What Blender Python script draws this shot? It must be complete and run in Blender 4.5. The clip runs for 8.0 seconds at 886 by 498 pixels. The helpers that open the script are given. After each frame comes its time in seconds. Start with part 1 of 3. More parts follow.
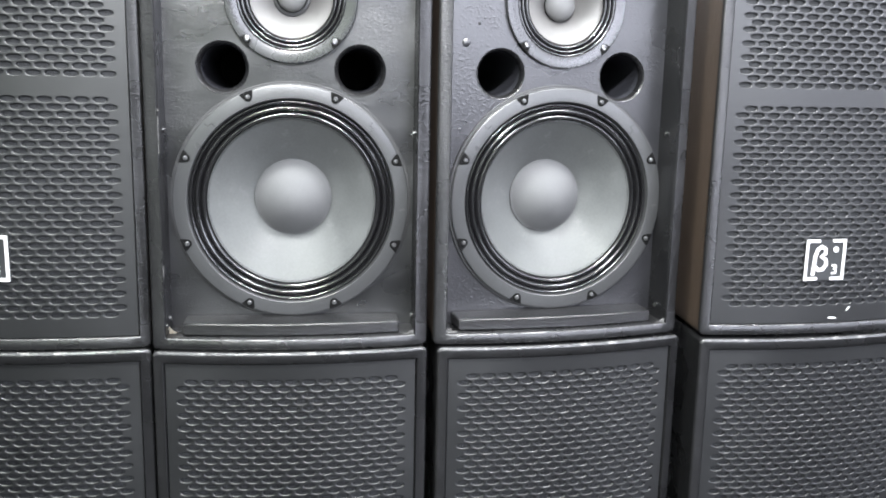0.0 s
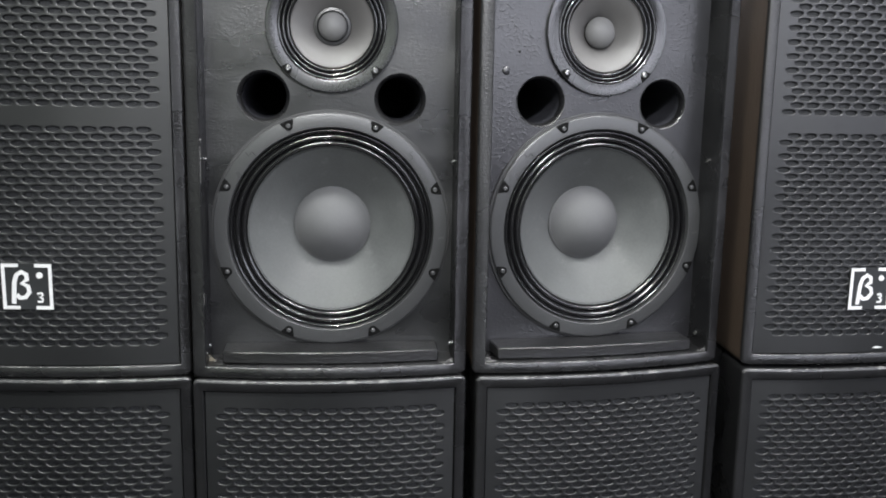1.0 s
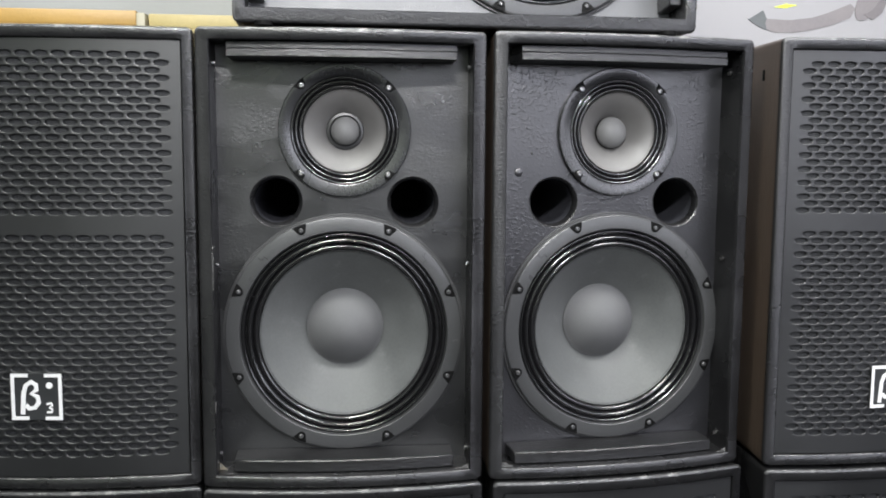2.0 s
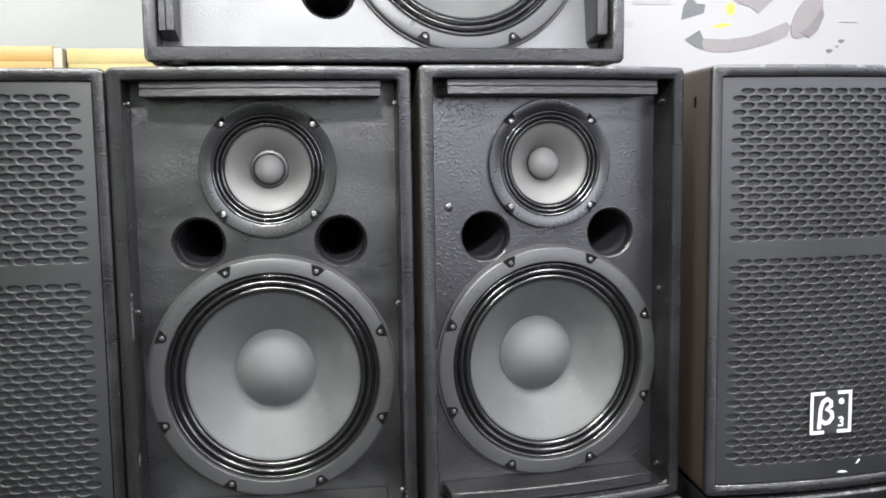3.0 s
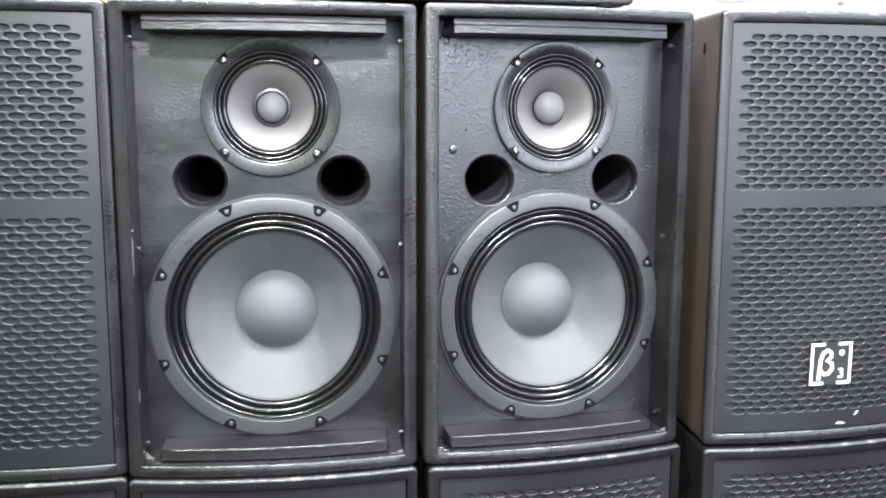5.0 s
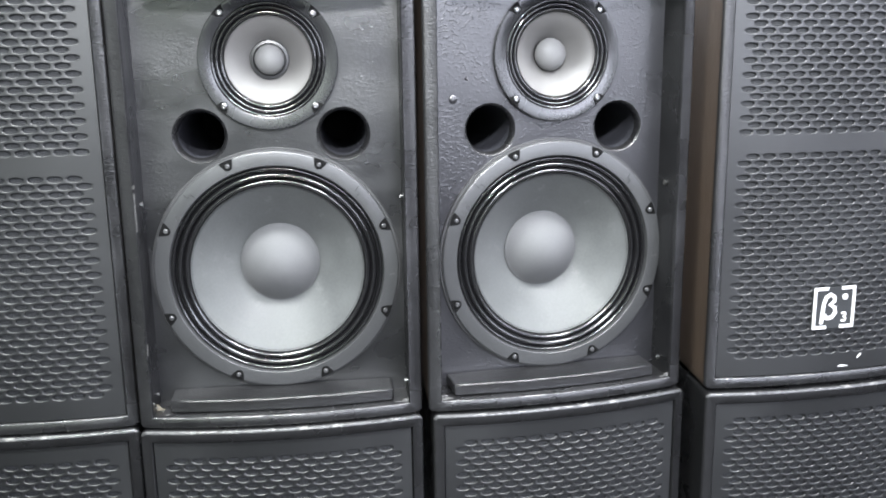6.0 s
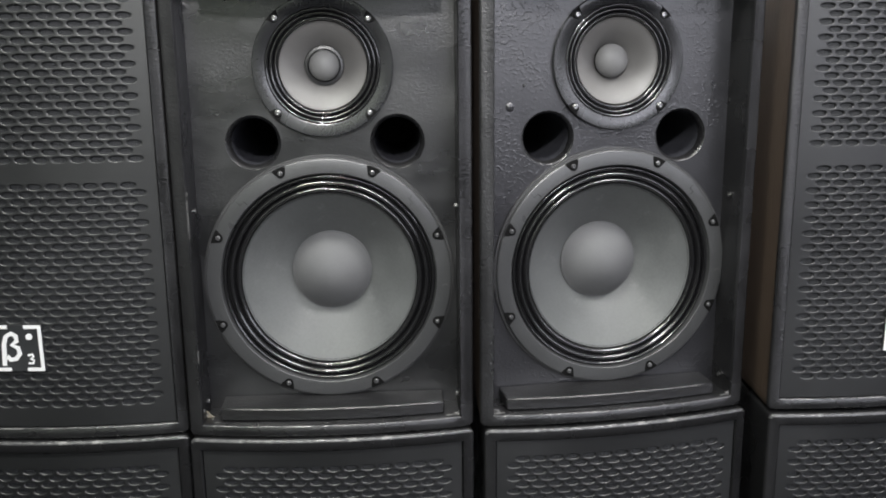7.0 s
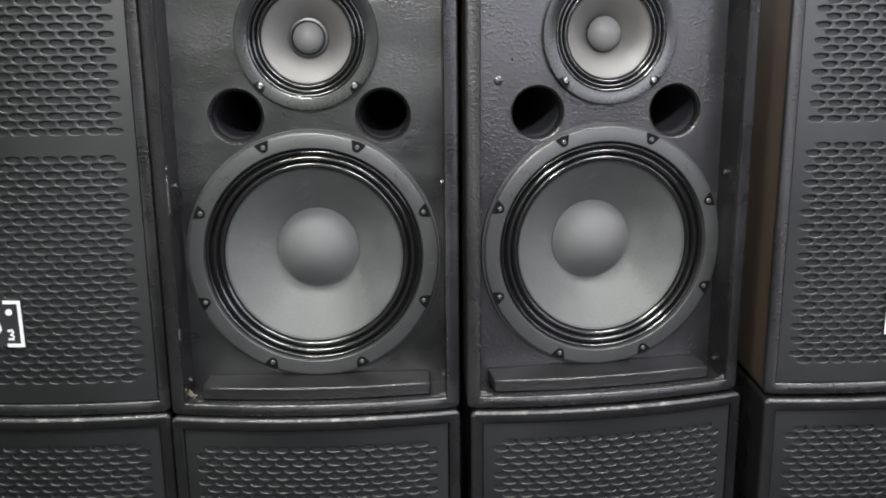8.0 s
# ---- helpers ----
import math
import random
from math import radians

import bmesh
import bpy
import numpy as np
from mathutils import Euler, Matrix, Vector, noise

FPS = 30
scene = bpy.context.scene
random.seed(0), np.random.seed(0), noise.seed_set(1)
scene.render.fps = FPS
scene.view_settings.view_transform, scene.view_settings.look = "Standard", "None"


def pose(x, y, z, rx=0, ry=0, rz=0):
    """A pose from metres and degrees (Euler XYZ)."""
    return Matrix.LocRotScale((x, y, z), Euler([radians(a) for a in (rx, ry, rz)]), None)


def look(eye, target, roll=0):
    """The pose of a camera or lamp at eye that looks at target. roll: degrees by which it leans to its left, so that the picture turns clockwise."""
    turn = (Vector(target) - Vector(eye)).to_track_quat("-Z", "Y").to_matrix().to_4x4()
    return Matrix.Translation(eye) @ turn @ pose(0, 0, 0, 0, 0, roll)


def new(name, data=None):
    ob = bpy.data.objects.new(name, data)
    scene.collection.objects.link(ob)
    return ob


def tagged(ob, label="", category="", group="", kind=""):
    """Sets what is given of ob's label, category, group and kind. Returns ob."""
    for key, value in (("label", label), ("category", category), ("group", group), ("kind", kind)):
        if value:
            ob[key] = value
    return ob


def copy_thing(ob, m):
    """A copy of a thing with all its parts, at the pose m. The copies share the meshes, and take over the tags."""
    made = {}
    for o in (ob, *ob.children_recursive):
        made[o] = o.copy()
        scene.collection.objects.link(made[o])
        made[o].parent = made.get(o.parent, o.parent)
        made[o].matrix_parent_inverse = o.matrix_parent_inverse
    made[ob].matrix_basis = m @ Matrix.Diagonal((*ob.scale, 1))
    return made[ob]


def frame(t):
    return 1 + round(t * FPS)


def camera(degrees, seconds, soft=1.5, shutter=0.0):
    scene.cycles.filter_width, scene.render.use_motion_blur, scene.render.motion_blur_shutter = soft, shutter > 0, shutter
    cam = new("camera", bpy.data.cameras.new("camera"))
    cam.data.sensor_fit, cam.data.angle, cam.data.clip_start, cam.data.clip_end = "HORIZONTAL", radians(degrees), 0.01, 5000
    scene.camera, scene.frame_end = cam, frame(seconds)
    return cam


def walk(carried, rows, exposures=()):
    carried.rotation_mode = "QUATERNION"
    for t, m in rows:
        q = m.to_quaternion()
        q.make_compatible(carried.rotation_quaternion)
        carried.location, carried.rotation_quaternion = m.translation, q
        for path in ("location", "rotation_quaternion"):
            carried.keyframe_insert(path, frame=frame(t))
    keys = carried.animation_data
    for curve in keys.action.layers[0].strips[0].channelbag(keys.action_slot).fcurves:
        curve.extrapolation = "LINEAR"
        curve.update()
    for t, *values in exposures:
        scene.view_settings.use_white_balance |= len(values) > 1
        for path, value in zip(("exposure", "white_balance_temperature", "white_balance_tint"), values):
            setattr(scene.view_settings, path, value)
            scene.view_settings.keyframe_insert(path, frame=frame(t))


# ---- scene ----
cam = camera(52.489, 8.0, soft=1.85)
PATH = [
    (0.0, pose(0.0429, -1.1924, 0.9262, 79.147, -1.204, -7.387)),
    (0.5, pose(0.0324, -1.1880, 0.9315, 78.785, -1.229, -6.441)),
    (1.0, pose(0.0249, -1.1821, 0.9480, 79.804, -1.041, -5.780)),
    (1.5, pose(0.0105, -1.1672, 0.9624, 82.002, -0.396, -6.034)),
    (1.7, pose(0.0084, -1.1653, 0.9766, 82.874, -0.485, -5.523)),
    (2.8, pose(0.0547, -1.1446, 1.0423, 84.198, 0.505, -7.210)),
    (3.0, pose(0.0672, -1.1367, 1.0436, 83.764, 0.808, -7.702)),
    (3.5, pose(0.0755, -1.1298, 1.0344, 82.724, 0.529, -7.862)),
    (4.0, pose(0.0573, -1.1311, 1.0341, 81.931, -0.498, -7.486)),
    (4.2, pose(0.0595, -1.1276, 1.0121, 82.538, -0.623, -7.305)),
    (5.3, pose(0.0643, -1.1325, 1.0190, 79.949, -0.137, -7.655)),
    (5.5, pose(0.0754, -1.1313, 1.0279, 78.510, 0.155, -7.278)),
    (6.0, pose(0.0779, -1.1322, 1.0334, 77.467, 0.771, -6.948)),
    (6.5, pose(0.0868, -1.1145, 1.0416, 77.158, 1.289, -4.968)),
    (7.0, pose(0.0813, -1.1033, 1.0464, 77.221, 0.651, -3.381)),
    (7.5, pose(0.1036, -1.0912, 1.0383, 77.140, 0.681, -2.039)),
    (8.0, pose(0.1223, -1.0845, 1.0226, 76.743, 0.574, -2.120)),
]
EXPOSURES = [(0.0, 1.41, 6420, 12), (0.5, 1.28, 6420, 12), (1.0, 0.27, 6550, 12), (1.7, 0.23, 6600, 12), (2.8, 0.65, 6600, 12), (3.5, 0.96, 6520, 12), (4.0, 1.37, 6450, 12), (5.5, 1.38, 6360, 12), (6.0, 1.34, 6340, 12), (6.5, 0.2, 6300, 12), (7.0, 0.21, 6720, 12), (8.0, 0.35, 6740, 12)]
walk(cam, PATH, EXPOSURES)

# ---- world and lamps ----
world = bpy.data.worlds.new("room_air")
world.use_nodes = True
world.node_tree.nodes["Background"].inputs["Color"].default_value = (0.92, 0.97, 1.0, 1)
world.node_tree.nodes["Background"].inputs["Strength"].default_value = 0.3
scene.world = world

CEILING = 2.75


def ceiling_spot(eye, target, watts, wide, radius, tone=(0.97, 0.99, 1.0)):
    """A showroom spotlight under the ceiling."""
    data = bpy.data.lights.new("ceiling_spot", "SPOT")
    data.energy, data.spot_size, data.spot_blend, data.shadow_soft_size, data.color = watts, radians(wide), 1.0, radius, tone
    ob = new("ceiling_spot", data)
    ob.matrix_world = look(eye, target)
    return ob


def ceiling_panel(x, y, wide, deep, watts, tone=(0.97, 0.985, 1.0)):
    """A flat lamp in the ceiling."""
    data = bpy.data.lights.new("ceiling_panel", "AREA")
    data.shape, data.size, data.size_y, data.energy, data.color = "RECTANGLE", wide, deep, watts, tone
    ob = new("ceiling_panel", data)
    ob.matrix_world = pose(x, y, CEILING - 0.03)
    return ob


ceiling_spot((-0.13, -2.75, CEILING - 0.12), (0.22, 0.0, 1.46), 400, 39, 0.13)
ceiling_panel(-0.6, -1.1, 0.8, 0.4, 44, (0.95, 1.0, 0.94))
ceiling_panel(1.15, -1.1, 0.8, 0.4, 44)


def opening_fill_lamp(x, y, z, wide, high, watts, turn, tone=(0.83, 0.87, 1.0)):
    """An area lamp for fill, in an added wall opening that is unseen."""
    data = bpy.data.lights.new("added_fill_lamp", "AREA")
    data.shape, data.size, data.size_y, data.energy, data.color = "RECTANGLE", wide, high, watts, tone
    ob = new("added_fill_lamp", data)
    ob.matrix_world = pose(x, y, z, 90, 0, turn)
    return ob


# no such lamps are known; green left and blue right tint the fronts
opening_fill_lamp(-1.4, -4.21, 1.86, 2.9, 1.4, 10, 0, (0.84, 1.0, 0.78))
opening_fill_lamp(1.95, -4.21, 1.86, 3.0, 1.4, 54, 0)
opening_fill_lamp(3.61, -2.4, 1.86, 3.3, 1.4, 42, 90)


# ---- materials ----
def material(name, base, rough, metal=0.0, grain=0.0, bump=0.0, vary=0.25, spread=6.0, wear=None, wear_at=0.62, rough_vary=0.1,
             coat=0.0, distance=0.001, fleck=0.0, spec=0.8, ridge=(0.35, 0.7),
             stretch=(1, 1, 1), detail=3, patchy=None):
    """A painted, cast or printed surface: broad and fine change of tone, relief at the size of its grain (1/m), worn spots."""
    m = bpy.data.materials.new(name)
    m.use_nodes = True
    nodes, links = m.node_tree.nodes, m.node_tree.links
    b = nodes["Principled BSDF"]
    b.inputs["Metallic"].default_value = metal
    b.inputs["Specular IOR Level"].default_value = spec
    b.inputs["Coat Weight"].default_value = coat
    b.inputs["Coat Roughness"].default_value = 0.06
    at = nodes.new("ShaderNodeTexCoord").outputs["Object"]
    if stretch != (1, 1, 1):
        scaled = nodes.new("ShaderNodeVectorMath")
        scaled.operation = "MULTIPLY"
        scaled.inputs[1].default_value = stretch
        links.new(at, scaled.inputs[0])
        at = scaled.outputs["Vector"]

    def clouds(scale, detail, rough_=0.55):
        n = nodes.new("ShaderNodeTexNoise")
        n.inputs["Scale"].default_value, n.inputs["Detail"].default_value, n.inputs["Roughness"].default_value = scale, detail, rough_
        links.new(at, n.inputs["Vector"])
        return n.outputs["Fac"]

    def mapped(value, low, high, a=0.3, z=0.7):
        n = nodes.new("ShaderNodeMapRange")
        n.inputs["From Min"].default_value, n.inputs["From Max"].default_value = a, z
        n.inputs["To Min"].default_value, n.inputs["To Max"].default_value = low, high
        links.new(value, n.inputs["Value"])
        return n.outputs["Result"]

    def mixed(fac, a, b_):
        n = nodes.new("ShaderNodeMix")
        n.data_type = "RGBA"
        links.new(fac, n.inputs[0])
        for socket, colour in ((n.inputs[6], a), (n.inputs[7], b_)):
            if isinstance(colour, tuple):
                socket.default_value = (*colour, 1)
            else:
                links.new(colour, socket)
        return n.outputs[2]

    dark = tuple(c * (1 - vary) for c in base)
    light = tuple(min(1, c * (1 + vary)) for c in base)
    broad, fine = clouds(spread, 4), clouds(max(grain, 60) * 0.6, 3)
    colour = mixed(mapped(broad, 0, 1), dark, light)
    colour = mixed(mapped(fine, 0, fleck if fleck else vary), colour, tuple(min(1, c * 1.9 + 0.004) for c in base))
    if wear:
        colour = mixed(mapped(clouds(38, 6, 0.7), 0, 1, wear_at, wear_at + 0.06), colour, wear)
    links.new(colour, b.inputs["Base Color"])
    links.new(mapped(broad, max(0.03, rough - rough_vary), min(1, rough + rough_vary)), b.inputs["Roughness"])
    if bump:
        n = nodes.new("ShaderNodeBump")
        n.inputs["Strength"].default_value, n.inputs["Distance"].default_value = bump, distance
        height = mapped(clouds(grain, detail, 0.6), 0, 1, *ridge)
        if patchy:                    # relief that is thick in some places and thin in others
            thick = nodes.new("ShaderNodeMath")
            thick.operation = "MULTIPLY"
            links.new(height, thick.inputs[0])
            links.new(mapped(clouds(patchy, 2), 0.25, 1, 0.4, 0.62), thick.inputs[1])
            height = thick.outputs[0]
        links.new(height, n.inputs["Height"])
        links.new(n.outputs["Normal"], b.inputs["Normal"])
    return m


PAINT = material("black_textured_paint", (0.0095, 0.0095, 0.0102), 0.28, grain=330, bump=0.24, vary=0.35, rough_vary=0.12, spread=10, wear=(0.1, 0.098, 0.095), wear_at=0.67, distance=0.0011, detail=3)
BAFFLE_FINE = material("black_rough_paint", (0.0105, 0.0108, 0.0116), 0.33, grain=360, bump=0.24, vary=0.35, fleck=0.15, distance=0.0010, rough_vary=0.13, spread=9, ridge=(0.35, 0.75), spec=0.95, stretch=(0.8, 1, 1.3), detail=3, patchy=14)
BAFFLE_COARSE = material("black_blistered_paint", (0.0145, 0.0145, 0.0168), 0.3, grain=210, bump=0.4, vary=0.12, distance=0.0012, rough_vary=0.06, ridge=(0.5, 0.8), spec=1.0, stretch=(1, 1, 1.2), detail=2, patchy=11)
BAFFLE_WHITE = material("white_baffle_paint", (0.082, 0.084, 0.09), 0.42, grain=420, bump=0.3, vary=0.04, distance=0.0006)
BATTEN = material("black_worn_batten_paint", (0.0125, 0.0125, 0.0132), 0.34, grain=420, bump=0.35, vary=0.4, wear=(0.1, 0.097, 0.092), wear_at=0.66, distance=0.0013, stretch=(0.18, 1, 1), detail=4, ridge=(0.3, 0.7))
BROWN = material("brown_side_veneer", (0.075, 0.053, 0.039), 0.42, grain=260, bump=0.25, vary=0.2, distance=0.0006, stretch=(1, 1, 0.15))
GRILLE = material("black_powder_coated_steel", (0.0125, 0.013, 0.0138), 0.43, grain=900, bump=0.15, vary=0.18, distance=0.0003, spread=4)
CLOTH = material("black_acoustic_foam", (0.032, 0.033, 0.035), 0.85, grain=700, bump=0.6, vary=0.4, distance=0.001, spec=0.2)
INSIDE = material("dark_port_tube", (0.02, 0.0206, 0.0255), 0.7, grain=200, bump=0.1, spec=0.3)
FLANGE = material("grey_cast_basket", (0.049, 0.05, 0.0515), 0.34, metal=0.15, grain=600, bump=0.2, vary=0.18, distance=0.0004, spec=0.65, wear=(0.1, 0.1, 0.1), wear_at=0.66)
GASKET = material("dark_gasket", (0.022, 0.022, 0.023), 0.5, grain=500, bump=0.3, vary=0.3, distance=0.0006, spread=30)
FLANGE_GLOSS = material("smooth_dark_flange", (0.02, 0.0207, 0.0218), 0.2, grain=300, bump=0.08, vary=0.12, distance=0.0003)
RUBBER = material("glossy_black_surround", (0.006, 0.006, 0.0066), 0.12, grain=150, bump=0.3, vary=0.3, distance=0.0008, rough_vary=0.06, coat=0.8, detail=4)
CONE = material("grey_coated_paper_cone", (0.086, 0.0895, 0.0895), 0.5, grain=500, bump=0.06, vary=0.14, distance=0.0004, spread=18, wear=(0.11, 0.112, 0.113), wear_at=0.6, rough_vary=0.08, spec=0.45)
CONE_MID = material("pale_grey_paper_cone", (0.11, 0.107, 0.104), 0.5, grain=500, bump=0.05, vary=0.06, distance=0.0004, spread=20)
CAP = material("grey_dust_cap", (0.105, 0.106, 0.109), 0.7, grain=600, bump=0.06, vary=0.07, distance=0.0003, spread=20, spec=0.35)
CAP_MID = material("pale_grey_dust_cap", (0.15, 0.15, 0.15), 0.6, grain=600, bump=0.06, vary=0.07, distance=0.0003, spread=20, spec=0.5)
# near-black that carries the shade of hollows; also rubber feet and seams
RECESS = material("black_rubber_and_recess_shade", (0.004, 0.004, 0.004), 0.6, grain=300, bump=0.1, spec=0.1)
STEEL = material("bright_screw_steel", (0.3, 0.3, 0.3), 0.3, metal=1.0, grain=700, bump=0.1, vary=0.2, distance=0.0002)
DARK_STEEL = material("dark_screw_steel", (0.144, 0.144, 0.1472), 0.3, metal=0.7, grain=700, bump=0.1, vary=0.3, distance=0.0002)
BADGE_BLACK = material("black_badge_plastic", (0.024, 0.0256, 0.0272), 0.4, grain=600, bump=0.05)
BADGE_WHITE = material("white_badge_print", (0.82, 0.82, 0.82), 0.45, grain=600, bump=0.05, vary=0.03)
CHIP = material("bare_chipped_wood", (0.208, 0.184, 0.136), 0.75, grain=300, bump=0.8, vary=0.35)
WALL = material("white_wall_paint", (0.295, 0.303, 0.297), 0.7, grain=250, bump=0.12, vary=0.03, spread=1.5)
CEILING_PAINT = material("white_ceiling_paint", (0.78, 0.78, 0.78), 0.8, grain=150, bump=0.2, vary=0.04, spread=1.2)
FLOOR_TILE = material("grey_floor_tile", (0.02, 0.0195, 0.019), 0.65, grain=120, bump=0.1, vary=0.12, spread=1.5, spec=0.3)
PAPER = material("white_poster_paper", (0.255, 0.25, 0.254), 0.5, grain=500, bump=0.03, vary=0.02)
PRINT_GREY = material("grey_violet_print", (0.145, 0.13, 0.13), 0.5, grain=300, bump=0.02, vary=0.12, spread=18)
PRINT_DARK = material("dark_grey_print", (0.06, 0.0672, 0.0672), 0.5, grain=300, bump=0.02, vary=0.2, spread=30)
PRINT_SHADE = material("mid_grey_print", (0.105, 0.093, 0.094), 0.5, grain=300, bump=0.02, vary=0.15, spread=25)
PRINT_FAINT = material("faint_grey_print", (0.215, 0.21, 0.213), 0.5, grain=300, bump=0.02, vary=0.05)
PRINT_LIME = material("lime_print", (0.576, 0.672, 0.032), 0.5, grain=300, bump=0.02, vary=0.05)
YELLOW = material("yellow_card", (0.38, 0.225, 0.05), 0.55, grain=220, bump=0.1, vary=0.1, spread=9)
CREAM = material("cream_card", (0.36, 0.33, 0.24), 0.6, grain=220, bump=0.1, vary=0.05, spread=9)
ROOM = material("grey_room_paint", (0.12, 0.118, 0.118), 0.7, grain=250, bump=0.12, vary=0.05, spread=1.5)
# paler than the frame paint: worn rims, plus a highlight in the colour
EDGE = material("worn_edge_and_highlight_paint", (0.045, 0.045, 0.046), 0.26, grain=260, bump=0.4, vary=0.5, wear=(0.2, 0.195, 0.19), wear_at=0.57, distance=0.0012, coat=0.3, rough_vary=0.18, spread=14, detail=3)
SCUFF = material("grey_scuffed_paint", (0.1, 0.098, 0.095), 0.35, grain=300, bump=0.8, vary=0.4, distance=0.002)
YELLOW_PALE = material("pale_yellow_card", (0.41, 0.33, 0.14), 0.55, grain=220, bump=0.1, vary=0.08, spread=9)


# ---- mesh helpers ----
def mesh_of(name, bm, mats, smooth=35):
    bmesh.ops.recalc_face_normals(bm, faces=bm.faces)
    data = bpy.data.meshes.new(name)
    bm.to_mesh(data)
    bm.free()
    for m in mats if isinstance(mats, (list, tuple)) else [mats]:
        data.materials.append(m)
    if smooth:
        data.shade_smooth()
        data.set_sharp_from_angle(angle=radians(smooth))
    return data


def part(name, bm, mats, parent, label="", at=None, smooth=35):
    """Links a bmesh, or a ready mesh, as one object under a thing or part."""
    data = bm if isinstance(bm, bpy.types.Mesh) else mesh_of(name, bm, mats, smooth)
    ob = new(name, data)
    ob.parent = parent
    if at is not None:
        ob.matrix_basis = at
    return tagged(ob, label)


def bevelled(bm, width, segments=2, angle=30):
    edges = [e for e in bm.edges if len(e.link_faces) == 2 and e.calc_face_angle(0) > radians(angle)]
    if edges and width:
        bmesh.ops.bevel(bm, geom=edges, offset=width, segments=segments, affect="EDGES", profile=0.5, clamp_overlap=True)
    return bm


def prism(outline, z0, z1, bevel=0.0, segments=2):
    """A slab with an outline of (x, y), from z0 to z1."""
    bm = bmesh.new()
    low = [bm.verts.new((x, y, z0)) for x, y in outline]
    high = [bm.verts.new((x, y, z1)) for x, y in outline]
    bm.faces.new(low), bm.faces.new(high)
    n = len(outline)
    for i in range(n):
        bm.faces.new((low[i], low[(i + 1) % n], high[(i + 1) % n], high[i]))
    bmesh.ops.recalc_face_normals(bm, faces=bm.faces)
    return bevelled(bm, bevel, segments)


def box(x0, x1, y0, y1, z0, z1, bevel=0.0):
    return prism([(x0, y0), (x1, y0), (x1, y1), (x0, y1)], z0, z1, bevel)


def turned(profile, steps=96):
    """A body of revolution round the y axis, from (radius, y) pairs."""
    bm = bmesh.new()
    rings = []
    for r, y in profile:
        if r < 1e-6:
            rings.append([bm.verts.new((0, y, 0))])
        else:
            rings.append([bm.verts.new((r * math.cos(2 * math.pi * i / steps), y, r * math.sin(2 * math.pi * i / steps))) for i in range(steps)])
    for a, b in zip(rings, rings[1:]):
        for i in range(steps):
            j = (i + 1) % steps
            quad = [a[i % len(a)], a[j % len(a)], b[j % len(b)], b[i % len(b)]]
            quad = list(dict.fromkeys(quad))
            if len(quad) > 2:
                bm.faces.new(quad)
    return bm


def flat_shape(points, y0, y1):
    """A thin plate with an outline of (x, z), between y0 and y1."""
    bm = bmesh.new()
    a = [bm.verts.new((x, y0, z)) for x, z in points]
    b = [bm.verts.new((x, y1, z)) for x, z in points]
    bm.faces.new(a), bm.faces.new(b)
    for i in range(len(points)):
        j = (i + 1) % len(points)
        bm.faces.new((a[i], a[j], b[j], b[i]))
    return bm


def joined(*parts_):
    out = bmesh.new()
    for b in parts_:
        data = bpy.data.meshes.new("joint")
        b.to_mesh(data)
        b.free()
        out.from_mesh(data)
        bpy.data.meshes.remove(data)
    return out


def stroke(points, width, y0, y1):
    """A ribbon of even width along (x, z) points."""
    left, right = [], []
    for i, (x, z) in enumerate(points):
        ax, az = points[max(0, i - 1)]
        bx, bz = points[min(len(points) - 1, i + 1)]
        d = math.hypot(bx - ax, bz - az)
        nx, nz = -(bz - az) / d * width / 2, (bx - ax) / d * width / 2
        left.append((x + nx, z + nz)), right.append((x - nx, z - nz))
    return flat_shape(left + right[::-1], y0, y1)


# ---- the room ----
GROUND, WALL_Y = 0.0, 0.36


def structure(name, bm, m, label, smooth=0):
    return tagged(new(name, mesh_of(name, bm, m, smooth)), label, kind="structure")


structure("floor", box(-3.2, 3.6, -4.2, WALL_Y, -0.1, GROUND), FLOOR_TILE, "plain grey floor of the showroom")
structure("ceiling", box(-3.2, 3.6, -4.2, WALL_Y, CEILING, CEILING + 0.1), CEILING_PAINT, "plain white ceiling of the showroom")
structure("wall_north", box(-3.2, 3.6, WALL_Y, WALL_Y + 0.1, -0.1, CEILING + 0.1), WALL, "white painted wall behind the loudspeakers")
# unseen openings, added to hold the fill lamps; high sills keep low fronts dark
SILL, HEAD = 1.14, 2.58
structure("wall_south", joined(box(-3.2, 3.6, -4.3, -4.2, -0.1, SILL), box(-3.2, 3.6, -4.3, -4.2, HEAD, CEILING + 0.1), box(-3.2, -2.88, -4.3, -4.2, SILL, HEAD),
                              box(0.08, 0.42, -4.3, -4.2, SILL, HEAD), box(3.48, 3.6, -4.3, -4.2, SILL, HEAD)), ROOM, "plain unseen wall with two openings added for fill lamps")
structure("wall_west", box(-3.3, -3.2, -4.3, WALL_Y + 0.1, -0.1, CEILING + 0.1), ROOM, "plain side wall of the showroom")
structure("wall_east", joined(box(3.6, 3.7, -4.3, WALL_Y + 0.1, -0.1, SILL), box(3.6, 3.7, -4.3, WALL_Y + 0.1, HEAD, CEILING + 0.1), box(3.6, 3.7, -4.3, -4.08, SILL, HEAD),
                             box(3.6, 3.7, -0.72, WALL_Y + 0.1, SILL, HEAD)), ROOM, "plain unseen side wall with an opening added for a fill lamp")

# ---- loudspeaker cabinets ----
HALF, THICK, BACK = 0.1775, 0.015, 0.30
SIDE = 0.0140
TOP, BOTTOM = 0.386, -0.186          # from the woofer's centre
TAPER = math.tan(radians(7.5))
BAFFLE_Y = 0.010


